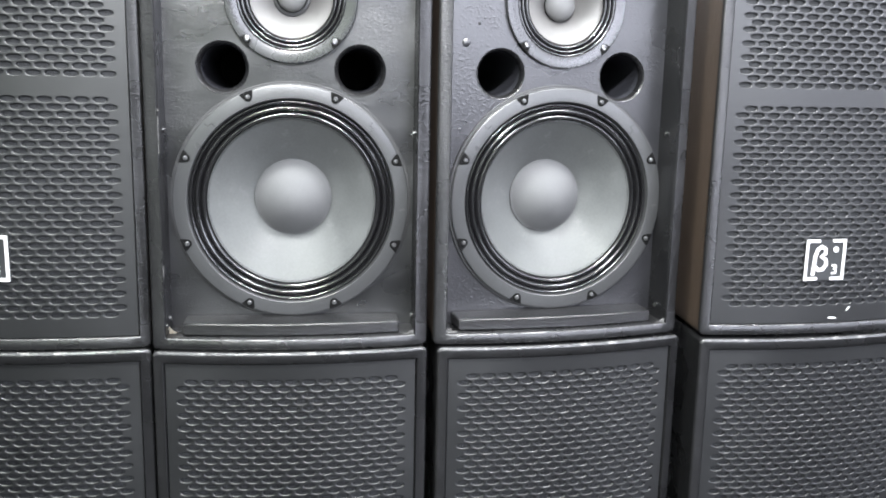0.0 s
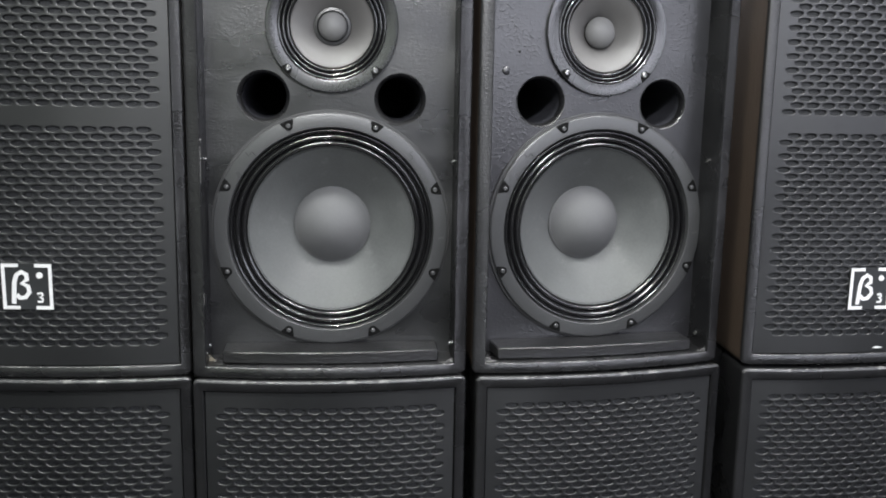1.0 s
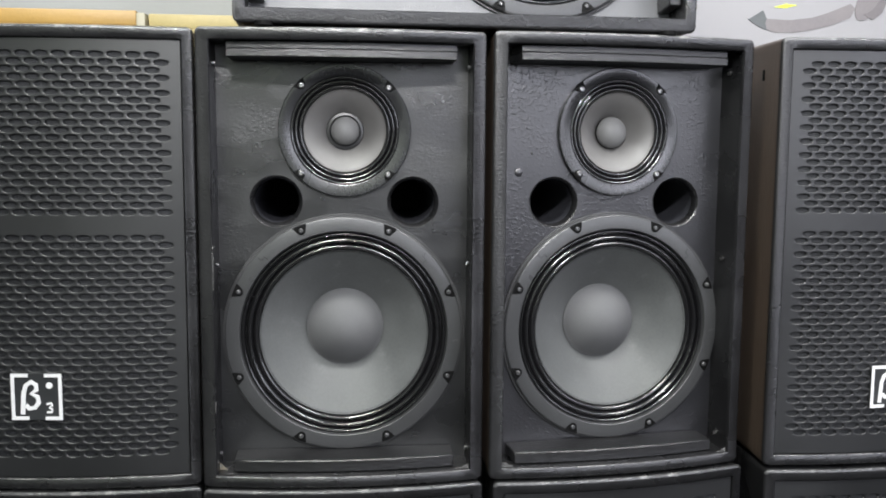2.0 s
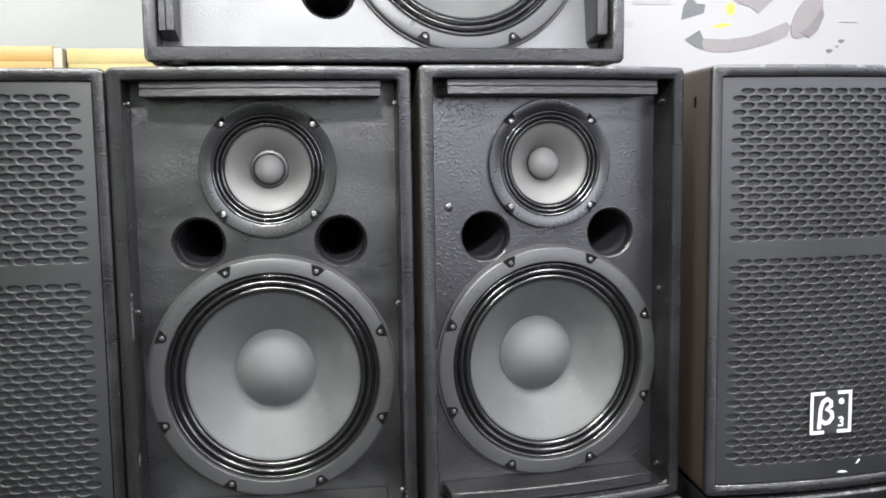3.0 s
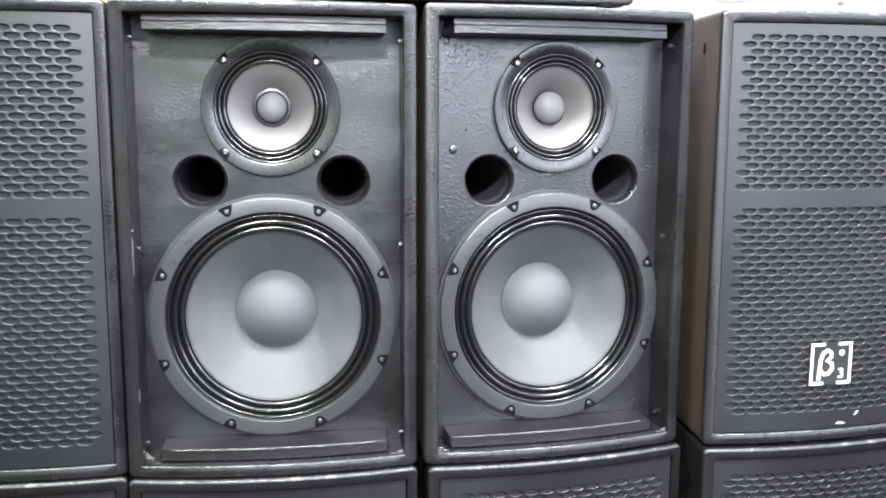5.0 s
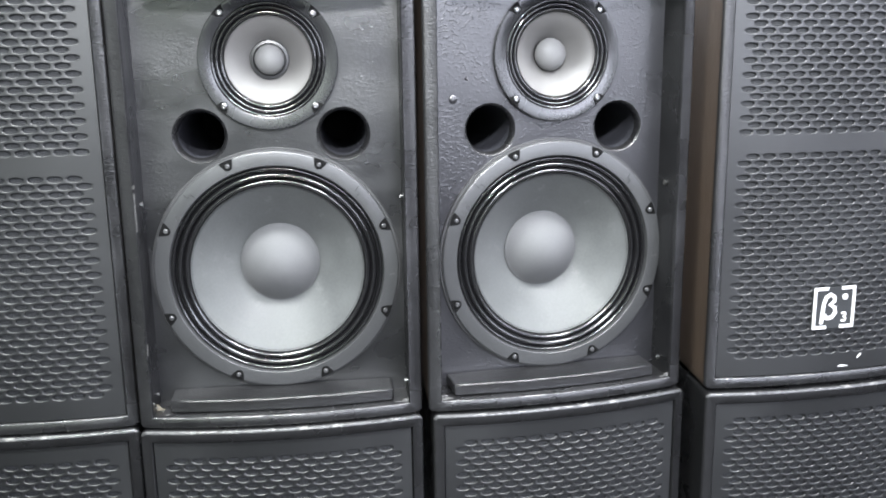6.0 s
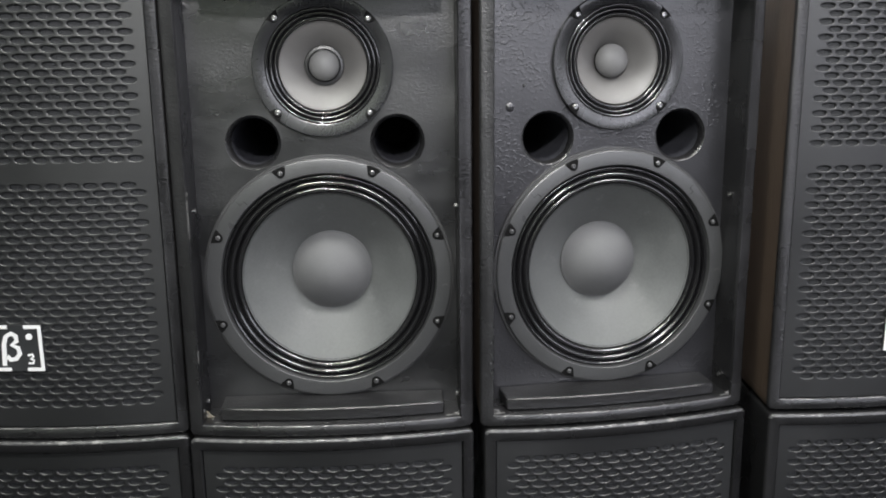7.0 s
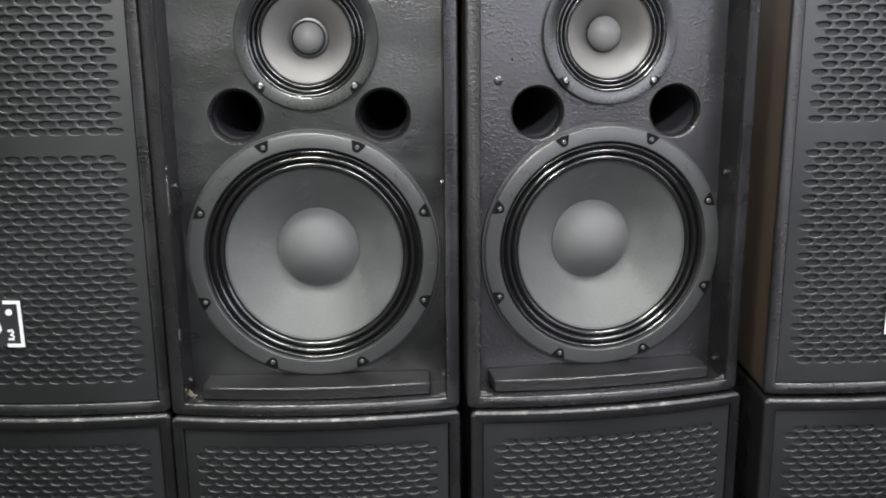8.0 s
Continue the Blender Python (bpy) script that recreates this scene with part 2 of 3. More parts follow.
def front(x):
    """How far the bowed front stands out at x."""
    return -0.058 + 0.0165 * (x / HALF) ** 2


def half_at(y):
    return HALF - (y + 0.0415) * TAPER


def bowed(half, back, shift=0.0, steps=20):
    """A plan outline: bowed front, tapered sides."""
    pts = [(half * (2 * i / steps - 1), front(half * (2 * i / steps - 1)) + shift) for i in range(steps + 1)]
    b = half - (back + 0.0415) * TAPER
    return pts + [(b, back), (-b, back)]


FRAME_BACK = front(HALF) + 0.0055     # where the front frame meets the panels behind it


def front_frame(top, bottom, inner, radius=0.0075, ease=0.0035):
    """The bowed frame round the front: flat face, rounded corners, eased outer edges and crisp inner ones."""
    rows = []                         # outline point, way outwards, matching inner point
    z_in = (bottom + THICK, top - THICK)
    corners = [(1, 1), (-1, 1), (-1, -1), (1, -1)]
    for n, (sx, sz) in enumerate(corners):
        cx, cz = sx * (HALF - radius), (top - radius) if sz > 0 else (bottom + radius)
        for k in range(7):
            a = radians(90 * n + 15 * k)
            rows.append(((cx + radius * math.cos(a), cz + radius * math.sin(a)), (math.cos(a), math.sin(a)), (sx * inner, z_in[1] if sz > 0 else z_in[0])))
        if sx * sz > 0:               # along the top or the bottom
            for k in range(1, 24):
                f = sx * (1 - k / 12)
                rows.append(((f * (HALF - radius), top if sz > 0 else bottom), (0, sz), (f * inner, z_in[1] if sz > 0 else z_in[0])))
    layers = [(0, None)] + [(ease * (1 - math.cos(radians(a))), ease * (1 - math.sin(radians(a)))) for a in (0, 22.5, 45, 67.5, 90)]
    bm = bmesh.new()
    loops = []
    for inset, deep in layers:
        loops.append([bm.verts.new((x - nx * inset, FRAME_BACK if deep is None else front(x) + deep, z - nz * inset)) for (x, z), (nx, nz), _ in rows])
    spot = {}
    for out, back in ((0.0012, 0.0), (0.0, 0.0012), (0.0, None)):
        loop = []
        for _, _, (x, z) in rows:
            side = 1 if z > (top + bottom) / 2 else -1
            corner = abs(abs(x) - inner) < 1e-6
            px = x + (math.copysign(out, x) if corner else 0)
            key = (round(px, 6), side, out, back)
            if key not in spot:
                spot[key] = bm.verts.new((px, FRAME_BACK if back is None else front(x) + back, z + side * out))
            loop.append(spot[key])
        loops.append(loop)
    loops.append(loops[0])
    n = len(rows)
    for k in range(len(loops) - 1):
        a, b = loops[k], loops[k + 1]
        for i in range(n):
            j = (i + 1) % n
            quad = list(dict.fromkeys((a[i], a[j], b[j], b[i])))
            if len(quad) > 2:
                f = bm.faces.new(quad)
                # upward-facing rims get the paler paint, their highlight painted in with the wear
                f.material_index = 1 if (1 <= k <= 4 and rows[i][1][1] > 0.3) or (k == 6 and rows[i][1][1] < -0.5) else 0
    return bm


def cabinet_shell(parent, top=TOP, bottom=BOTTOM, side_face=None, inner=0.1605):
    """A bowed front frame, and behind it top, bottom, tapered brown sides and a back."""
    part("front_frame", front_frame(top, bottom, inner), [PAINT, EDGE], parent, "rough black painted front frame with worn edges and painted rim highlights", smooth=50)
    b = half_at(BACK)
    for name, low, high in (("top_panel", top - THICK, top), ("bottom_panel", bottom, bottom + THICK)):
        bm = prism([(half_at(FRAME_BACK) - 0.0004, FRAME_BACK), (b, BACK), (-b, BACK), (-half_at(FRAME_BACK) + 0.0004, FRAME_BACK)], low, high)
        outer = high if name == "top_panel" else low
        rims = [e for e in bm.edges if all(abs(v.co.z - outer) < 1e-5 for v in e.verts) and abs(e.verts[0].co.y - e.verts[1].co.y) > 0.1]
        bmesh.ops.bevel(bm, geom=rims, offset=0.007, segments=4, affect="EDGES", profile=0.5)
        for f in bm.faces:
            f.material_index = 1 if abs(f.normal.x) > 0.3 else 0
        part(name, bm, [PAINT, side_face or BROWN], parent, smooth=40)
    for side in (-1, 1):
        y0 = FRAME_BACK + 0.0002
        out = [(side * (half_at(y0) - 0.0005), y0), (side * (half_at(BACK - 0.016) - 0.0005), BACK - 0.016),
               (side * (half_at(BACK - 0.016) - THICK), BACK - 0.016), (side * (half_at(0.03) - THICK), 0.03), (side * inner, 0.012), (side * inner, y0)]
        bm = prism(out, bottom + THICK, top - THICK)
        for f in bm.faces:
            f.material_index = 1 if side * f.normal.x > 0.8 and f.calc_center_median().y > 0.05 else 0
        part("side_panel", bm, [PAINT, side_face or BROWN], parent)
    part("back_panel", box(-half_at(BACK) + 0.001, half_at(BACK) - 0.001, BACK - 0.016, BACK - 0.001, bottom + THICK, top - THICK), PAINT, parent)


def pierced_baffle(holes, half, z0, z1, y0, y1):
    bm = bmesh.new()
    rim = [bm.verts.new((x, y0, z)) for x, z in ((-half, z0), (half, z0), (half, z1), (-half, z1))]
    edges = [bm.edges.new((rim[i], rim[(i + 1) % 4])) for i in range(4)]
    for cx, cz, r in holes:
        ring = [bm.verts.new((cx + r * math.cos(2 * math.pi * i / 48), y0, cz + r * math.sin(2 * math.pi * i / 48))) for i in range(48)]
        edges += [bm.edges.new((ring[i], ring[(i + 1) % 48])) for i in range(48)]
    bmesh.ops.triangle_fill(bm, edges=edges, use_beauty=True)
    grown = bmesh.ops.extrude_face_region(bm, geom=list(bm.faces))
    bmesh.ops.translate(bm, verts=[v for v in grown["geom"] if isinstance(v, bmesh.types.BMVert)], vec=(0, y1 - y0, 0))
    return bm


def screw_mesh(r, m, name="screw"):
    """A domed head with a socket."""
    bm = turned([(r, 0.002), (r, 0), (r * 0.9, -0.0012), (r * 0.62, -0.0019), (r * 0.5, -0.0019), (r * 0.42, -0.0006), (0, -0.0004)], 14)
    return mesh_of(name, bm, m, 40)


WOOFER_SCREW = screw_mesh(0.0031, DARK_STEEL)
MID_SCREW = screw_mesh(0.0041, STEEL)
WALL_SCREW = screw_mesh(0.0032, STEEL)


def rolls(r0, r1, y0, y1, count, height, steps=10):
    """A ribbed surround between two radii."""
    out = []
    for i in range(count * steps + 1):
        k = i / (count * steps)
        out.append((r0 + (r1 - r0) * k, y0 + (y1 - y0) * k - height * abs(math.sin(math.pi * k * count)) ** 0.8))
    return out


def woofer(parent, turn, at):
    """A twelve-inch driver: cast flange with eight pocketed screws, ribbed surround, cone and dust cap."""
    base = pose(at[0], 0, at[1], 0, turn, 0)
    flange = part("woofer_frame", turned([(0.120, 0.022), (0.1545, 0.012), (0.1545, 0.002), (0.1535, 0.0006), (0.152, 0), (0.1362, 0), (0.1354, 0.0006), (0.1346, 0.005), (0.1335, 0.009), (0.120, 0.022)]),
                  FLANGE, parent, "dark grey cast metal woofer frame", base)
    part("gasket", turned([(0.150, 0.0098), (0.1572, 0.0098), (0.1577, 0.0090), (0.1577, 0.0068), (0.1570, 0.0060), (0.150, 0.0060)]), GASKET, flange, "dark gasket ring under the frame")
    ribs = rolls(0.1345, 0.1280, 0.0085, 0.0085, 1, 0.0050) + rolls(0.1277, 0.1190, 0.0105, 0.0095, 1, 0.0062) + rolls(0.1187, 0.1110, 0.0105, 0.0100, 1, 0.0045)
    part("surround", turned(ribs + [(0.1085, 0.0100)]), RUBBER, flange, "glossy black ribbed surround")
    cone = [(0.1100, 0.0085), (0.1088, 0.0102)] + [(0.1088 - 0.0603 * k, 0.0105 + 0.0510 * (k + 0.10 * k * (1 - k))) for k in (i / 14 for i in range(1, 15))]
    part("cone", turned(cone), CONE, flange, "grey coated paper cone")
    cap = [(0.0522, 0.0590), (0.0520, 0.0562), (0.0508, 0.0552)] + [(0.0503 * (1 - i / 14), 0.0552 - 0.0285 * (1 - (1 - i / 14) ** 2)) for i in range(15)]
    cap[-1] = (0.0, cap[-1][1])
    part("dust_cap", turned(cap, 72), CAP, flange, "grey domed dust cap")
    for i in range(8):
        a = radians(22.5 + 45 * i)
        spot = Matrix.Translation((0.1472 * math.cos(a), 0, 0.1472 * math.sin(a))) @ Matrix.Rotation(-a, 4, "Y")
        # a raised dark plate stands in for the pocket's shade
        pocket = flat_shape([(0.0061, -0.0092), (0.0068, 0.0), (0.0061, 0.0092), (0.0022, 0.0078), (-0.0048, 0.0040), (-0.0064, 0.0), (-0.0048, -0.0040), (0.0022, -0.0078)], -0.0004, 0.004)
        part("pocket_shade_plate", pocket, RECESS, flange, at=spot)
        part("screw", WOOFER_SCREW, None, flange, at=spot @ Matrix.Translation((-0.0002, -0.0012, 0)))
    return flange


def midrange(parent, turn, at, ringed=True):
    """A small driver: smooth flange with four bright screws, glossy rings, pale cone and cap."""
    base = pose(at[0], 0.0035, at[1], 0, turn, 0)
    flange = part("midrange_frame", turned([(0.062, 0.016), (0.0848, 0.008), (0.0848, 0.0012), (0.0838, 0), (0.0705, 0), (0.0695, 0.0004), (0.0685, 0.003), (0.062, 0.016)]),
                  FLANGE_GLOSS, parent, "smooth dark grey midrange flange", base)
    ribs = rolls(0.0697, 0.0650, 0.002, 0.003, 1, 0.0024, 8) + rolls(0.0648, 0.0595, 0.0045, 0.005, 1, 0.0032, 8) + rolls(0.0593, 0.0535, 0.006, 0.0065, 1, 0.0036, 8)
    part("surround", turned(ribs + [(0.0520, 0.0075)]), RUBBER, flange, "glossy black ribbed surround")
    cone = [(0.0530, 0.0055), (0.0522, 0.0068)] + [(0.0522 - 0.0315 * k, 0.007 + 0.0270 * (0.55 * k + 0.45 * k ** 2.2)) for k in (i / 12 for i in range(1, 13))]
    part("cone", turned(cone), CONE_MID, flange, "pale grey paper cone")
    if ringed:
        part("dark_ring", turned([(0.0250, 0.0300), (0.0236, 0.0268), (0.0205, 0.0262), (0.0182, 0.0285)], 60), GRILLE, flange)
    cap_r = 0.0187 if ringed else 0.0212
    cap = [(cap_r * math.cos(a), 0.0290 - 0.0165 * math.sin(a)) for a in (math.pi / 2 * i / 12 for i in range(0, 13))]
    cap[-1] = (0.0, cap[-1][1])
    part("dust_cap", turned(cap, 60), CAP_MID, flange, "small grey dust cap")
    for i in range(4):
        a = radians(45 + 90 * i)
        spot = Matrix.Translation((0.0786 * math.cos(a), 0, 0.0786 * math.sin(a))) @ Matrix.Rotation(-a, 4, "Y")
        # the ear's shaded hollow is a dark plate too
        ear = flat_shape([(0.0058, -0.0085), (0.0063, 0.0), (0.0058, 0.0085), (-0.002, 0.0052), (-0.0052, 0.0), (-0.002, -0.0052)], -0.0003, 0.004)
        part("pocket_shade_plate", ear, RECESS, flange, at=spot)
        part("screw", MID_SCREW, None, flange, at=spot @ Matrix.Translation((-0.0002, -0.001, 0)))
    return flange


def batten_outline(half, reach, steps=14):
    return [(half * (2 * i / steps - 1), front(half * (2 * i / steps - 1)) + reach) for i in range(steps + 1)] + [(half, BAFFLE_Y - 0.001), (-half, BAFFLE_Y - 0.001)]


def open_speaker(label, baffle_paint, turn, mid_turn, off=0.0, ports=((-0.087, 0.1735), (0.0895, 0.1725))):
    """A two-way cabinet without its grille; off: how far the drivers sit beside the middle of the box."""
    thing = tagged(new("speaker_cabinet"), label, "loudspeaker", "open loudspeakers of the stack")
    cabinet_shell(thing)
    ports = [(x + off, z) for x, z in ports]
    inner = 0.1608
    part("baffle", pierced_baffle([(x, z, 0.0340) for x, z in ports] + [(off, 0, 0.125), (0.0016 + off, 0.2645, 0.068)], inner, BOTTOM + THICK, TOP - THICK, BAFFLE_Y, BAFFLE_Y + 0.015),
         baffle_paint, thing, smooth=20)
    for x, z in ports:
        if off:
            lip = [(0.0345, 0.001), (0.0340, -0.0004), (0.0328, 0.0002), (0.0314, 0.0026), (0.0304, 0.006), (0.0298, 0.012), (0.0292, 0.24), (0, 0.24)]
        else:
            lip = [(0.0345, 0.001), (0.0338, -0.0006), (0.0325, 0.0006), (0.0308, 0.003), (0.0293, 0.007), (0.0284, 0.013), (0.0280, 0.24), (0, 0.24)]
        tube = turned([(radius, BAFFLE_Y + depth) for radius, depth in lip], 56)
        for f in tube.faces:
            deep = f.calc_center_median().y
            # the tube's end is near-black: shade deep in the port put into colour
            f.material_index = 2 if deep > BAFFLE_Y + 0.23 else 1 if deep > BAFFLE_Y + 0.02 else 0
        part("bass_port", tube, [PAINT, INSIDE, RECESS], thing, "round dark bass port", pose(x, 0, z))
    part("batten", joined(prism(batten_outline(0.141, 0.0105), TOP - THICK - 0.0095, TOP - THICK - 0.0012, 0.0008, 1), prism(batten_outline(0.141, 0.0090), TOP - THICK - 0.0195, TOP - THICK - 0.0095, 0.0010, 1)), BATTEN, thing, "worn black wooden grille batten")
    part("batten", prism(batten_outline(0.141, 0.0145), BOTTOM + THICK + 0.0008, BOTTOM + THICK + 0.0165, 0.0015, 1), BATTEN, thing, "worn black wooden grille batten")
    woofer(thing, turn, (off, 0))
    midrange(thing, mid_turn, (0.0016 + off, 0.2645), off == 0)
    for side in (-1, 1):
        for z in (0.094, -0.152, 0.345):
            y = -0.012
            x = side * 0.1595
            part("grille_screw", WALL_SCREW, None, thing, "small bright steel screw", Matrix.Translation((x, y, z)) @ Matrix.Rotation(radians(90 * side), 4, "Z"))
    return thing


PITCH, ROW = 0.0215, 0.00905


def perforated(rows_z, z0, z1, half, y_in=0.0035):
    """A bowed steel sheet with staggered long holes; every hole is cut through."""
    verts, faces = [], []

    def v(x, z, deep):
        verts.append((x, front(x) + y_in + deep, z))
        return len(verts) - 1

    def sheet(xa, xb, za, zb, n):
        for i in range(n):
            a, b = xa + (xb - xa) * i / n, xa + (xb - xa) * (i + 1) / n
            faces.append((v(a, za, 0), v(b, za, 0), v(b, zb, 0), v(a, zb, 0)))

    def cell(cx, cz):
        w, h = PITCH / 2, ROW / 2
        rim, hole, back = [], [], []
        for i in range(16):
            a = 2 * math.pi * (i + 0.5) / 16
            c, s = math.cos(a), math.sin(a)
            hole.append((0.0086 * math.copysign(abs(c) ** 0.95, c), 0.0039 * math.copysign(abs(s) ** 0.85, s)))
            k = min(1 / max(abs(c), 1e-6), 1 / max(abs(s), 1e-6))
            rim.append((w * c * k, h * s * k))
        o = [v(cx + x, cz + z, 0) for x, z in rim]
        m_ = [v(cx + x * 1.09, cz + z * 1.13, 0) for x, z in hole]
        b0 = [v(cx + x * 1.03, cz + z * 1.02, 0.00025) for x, z in hole]
        b1 = [v(cx + x * 0.98, cz + z * 0.93, 0.0008) for x, z in hole]
        b2 = [v(cx + x * 0.97, cz + z * 0.92, 0.0020) for x, z in hole]
        for i in range(16):
            j = (i + 1) % 16
            faces.append((o[i], o[j], m_[j], m_[i]))
            faces.append((m_[i], m_[j], b0[j], b0[i]))
            faces.append((b0[i], b0[j], b1[j], b1[i]))
            faces.append((b1[i], b1[j], b2[j], b2[i]))
        # the rim's corners
        for sx, sz, i in ((1, 1, 1), (-1, 1, 5), (-1, -1, 9), (1, -1, 13)):
            corner = v(cx + sx * w, cz + sz * h, 0)
            faces.append((o[i], corner, o[i + 1]))

    tops = sorted(rows_z, reverse=True)
    for i, z in enumerate(tops):
        n = 13 if i % 2 == 0 else 14
        span = n * PITCH / 2
        for k in range(n):
            cell((k - (n - 1) / 2) * PITCH, z)
        for side in (-1, 1):
            a, b = sorted((side * span, side * half))
            sheet(a, b, z - ROW / 2, z + ROW / 2, 2)
    level = z1
    for i, z in enumerate(tops + [None]):
        upper = z + ROW / 2 if z is not None else z0
        if level - upper > 0.0005:
            sheet(-half, half, upper, level, 24)
        if z is not None:
            level = z - ROW / 2
    # turned-in edges of the sheet
    for x in (-half, half):
        a, b, c, d = v(x, z0, 0), v(x, z1, 0), v(x, z1, 0.012), v(x, z0, 0.012)
        faces.append((a, b, c, d))
    for z in (z0, z1):
        for i in range(24):
            xa, xb = -half + 2 * half * i / 24, -half + 2 * half * (i + 1) / 24
            faces.append((v(xa, z, 0), v(xb, z, 0), v(xb, z, 0.012), v(xa, z, 0.012)))
    data = bpy.data.meshes.new("grille")
    data.from_pydata(verts, [], faces)
    bm = bmesh.new()
    bm.from_mesh(data)
    bpy.data.meshes.remove(data)
    bmesh.ops.remove_doubles(bm, verts=bm.verts, dist=0.00002)
    return bm


def grille_speaker(label, rows_z, top, bottom, badge_x=None, group="", side_face=None, badge_z=-0.0835):
    """A cabinet behind its bowed perforated grille."""
    thing = tagged(new("grille_speaker"), label, "loudspeaker", group)
    cabinet_shell(thing, top, bottom, side_face, HALF - SIDE)
    half = HALF - SIDE - 0.0015
    z0, z1 = bottom + THICK + 0.0012, top - THICK - 0.0012
    part("grille", perforated(rows_z, z0, z1, half), GRILLE, thing, "black perforated steel grille with long holes", smooth=30)
    foam = [(half * (2 * i / 20 - 1), front(half * (2 * i / 20 - 1)) + 0.0068) for i in range(21)] + [(half - 0.004, 0.03), (-half + 0.004, 0.03)]
    part("foam_sheet", prism(foam, z0 + 0.001, z1 - 0.001), CLOTH, thing, "black acoustic foam behind the grille")
    if badge_x is not None:
        y = front(badge_x) + 0.0035
        tilt = math.degrees(math.atan(2 * 0.0165 * badge_x / HALF ** 2))
        badge = part("badge", flat_shape([(-0.0325, -0.031), (0.0325, -0.031), (0.0325, 0.031), (-0.0325, 0.031)], -0.0022, 0.004), BADGE_BLACK, thing,
                     "square black badge with white brackets and marks", pose(badge_x, y, badge_z, 0, 0, tilt) @ Matrix.Diagonal((0.96, 1, 0.94, 1)), smooth=0)
        f0, f1 = -0.0032, -0.0018
        for s in (-1, 1):
            shape = [(s * 0.0325, -0.031), (s * 0.0325, 0.031), (s * 0.0105, 0.031), (s * 0.0105, 0.0265), (s * 0.0282, 0.0265), (s * 0.0282, -0.0265), (s * 0.0105, -0.0265), (s * 0.0105, -0.031)]
            part("badge_bracket", flat_shape(shape, f0, f1), BADGE_WHITE, badge, smooth=0)
        stem = stroke([(-0.0185, -0.0235), (-0.0165, 0.006), (-0.013, 0.016), (-0.0065, 0.020), (-0.0005, 0.0165), (0.0, 0.0095), (-0.0065, 0.0045),
                       (0.001, 0.0005), (0.0025, -0.0075), (-0.003, -0.0145), (-0.010, -0.0155), (-0.0145, -0.011)], 0.0056, f0, f1)
        part("badge_mark", stem, BADGE_WHITE, badge, "white curved mark", smooth=0)
        part("badge_dot", turned([(0.0042, f1), (0.0042, f0), (0, f0)], 24), BADGE_WHITE, badge, at=pose(0.0165, 0, 0.0155))
        hook = stroke([(0.0125, -0.0095), (0.018, -0.0085), (0.0195, -0.0115), (0.016, -0.0145), (0.0195, -0.0165), (0.0185, -0.0205), (0.0125, -0.0205)], 0.0028, f0, f1)
        part("badge_mark", hook, BADGE_WHITE, badge, smooth=0)
    return thing


LIFT = 0.759                          # height of the woofers' centres
# x, y and turn of the four stacks
PLAN = {"a": (-0.3555, 0.021, -3.5), "b": (0.0, 0.0, 0.0), "c": (0.3651, 0.0152, 6.9), "d": (0.739, 0.026, 4.5)}


def stack_pose(key, z=0.0, dx=0.0, dy=0.0, turn=0.0):
    x, y, a = PLAN[key]
    return pose(x + dx, y + dy, LIFT + z, 0, 0, a + turn)


left_open = open_speaker("open black two-way loudspeaker with grey cones and rough painted baffle", BAFFLE_FINE, 0.5, 0.7)
left_open.matrix_basis = stack_pose("b")
right_open = open_speaker("open black two-way loudspeaker with coarse blistered baffle paint", BAFFLE_COARSE, 0.0, 0.3, 0.008, ((-0.087, 0.1712), (0.0895, 0.1702)))
right_open.matrix_basis = stack_pose("c", 0.0015, -0.008, -0.001)
lying = open_speaker("loudspeaker lying on its side with pale painted baffle", BAFFLE_WHITE, 0.0, 0.0, 0.0, ((-0.079, 0.1735), (0.0815, 0.1725)))
rest = Matrix.Translation((0.1585, front(HALF), LIFT + TOP + 0.0055))     # it lies on its tapered side, so its face looks up a little
lying.matrix_basis = rest @ pose(0, 0, 0, -7.5, 0, 2) @ Matrix.Diagonal((1.012, 1.012, 1.012, 1)) @ Matrix.Translation((0.1, -front(HALF), HALF)) @ pose(0, 0, 0, 0, -90, 0)

for z in (-0.150, 0.350):             # thin pads under the side that it lies on
    for y in (-0.036, 0.25):
        pad = turned([(0.0, -0.0042), (0.010, -0.0042), (0.011, -0.0036), (0.011, 0.0012), (0, 0.0012)], 24)
        part("rubber_foot", pad, RECESS, lying, "flat black rubber foot", Matrix.Translation((-half_at(y) + 0.0002, y, z)) @ Matrix.Rotation(radians(-90 - 7.5), 4, "Z"))

UPPER_ROWS = [0.352 - ROW * i for i in range(22)] + [0.352 - ROW * 21 - 0.0315 - ROW * i for i in range(31)]
LOWER_ROWS = [TOP - 0.041 - ROW * i for i in range(56)]
upper = grille_speaker("black loudspeaker with perforated grille and white badge", UPPER_ROWS, TOP, BOTTOM, -0.0195, "grille loudspeakers of the top row", None, -0.0665)
upper.matrix_basis = stack_pose("a")
upper = grille_speaker("black loudspeaker with perforated grille, white badge and chipped paint", UPPER_ROWS, TOP, BOTTOM, -0.0015, "grille loudspeakers of the top row", None, -0.078)
upper.matrix_basis = stack_pose("d", 0.003)
lower = grille_speaker("black loudspeaker with plain perforated grille on the floor", LOWER_ROWS, TOP, BOTTOM, None, "grille loudspeakers of the bottom row", PAINT)
DROP = BOTTOM - TOP - 0.001
lower.matrix_basis = stack_pose("a", DROP, 0, -0.007)
for key in "bcd":
    copy_thing(lower, stack_pose(key, DROP, -0.003 if key == "c" else 0, -0.007))

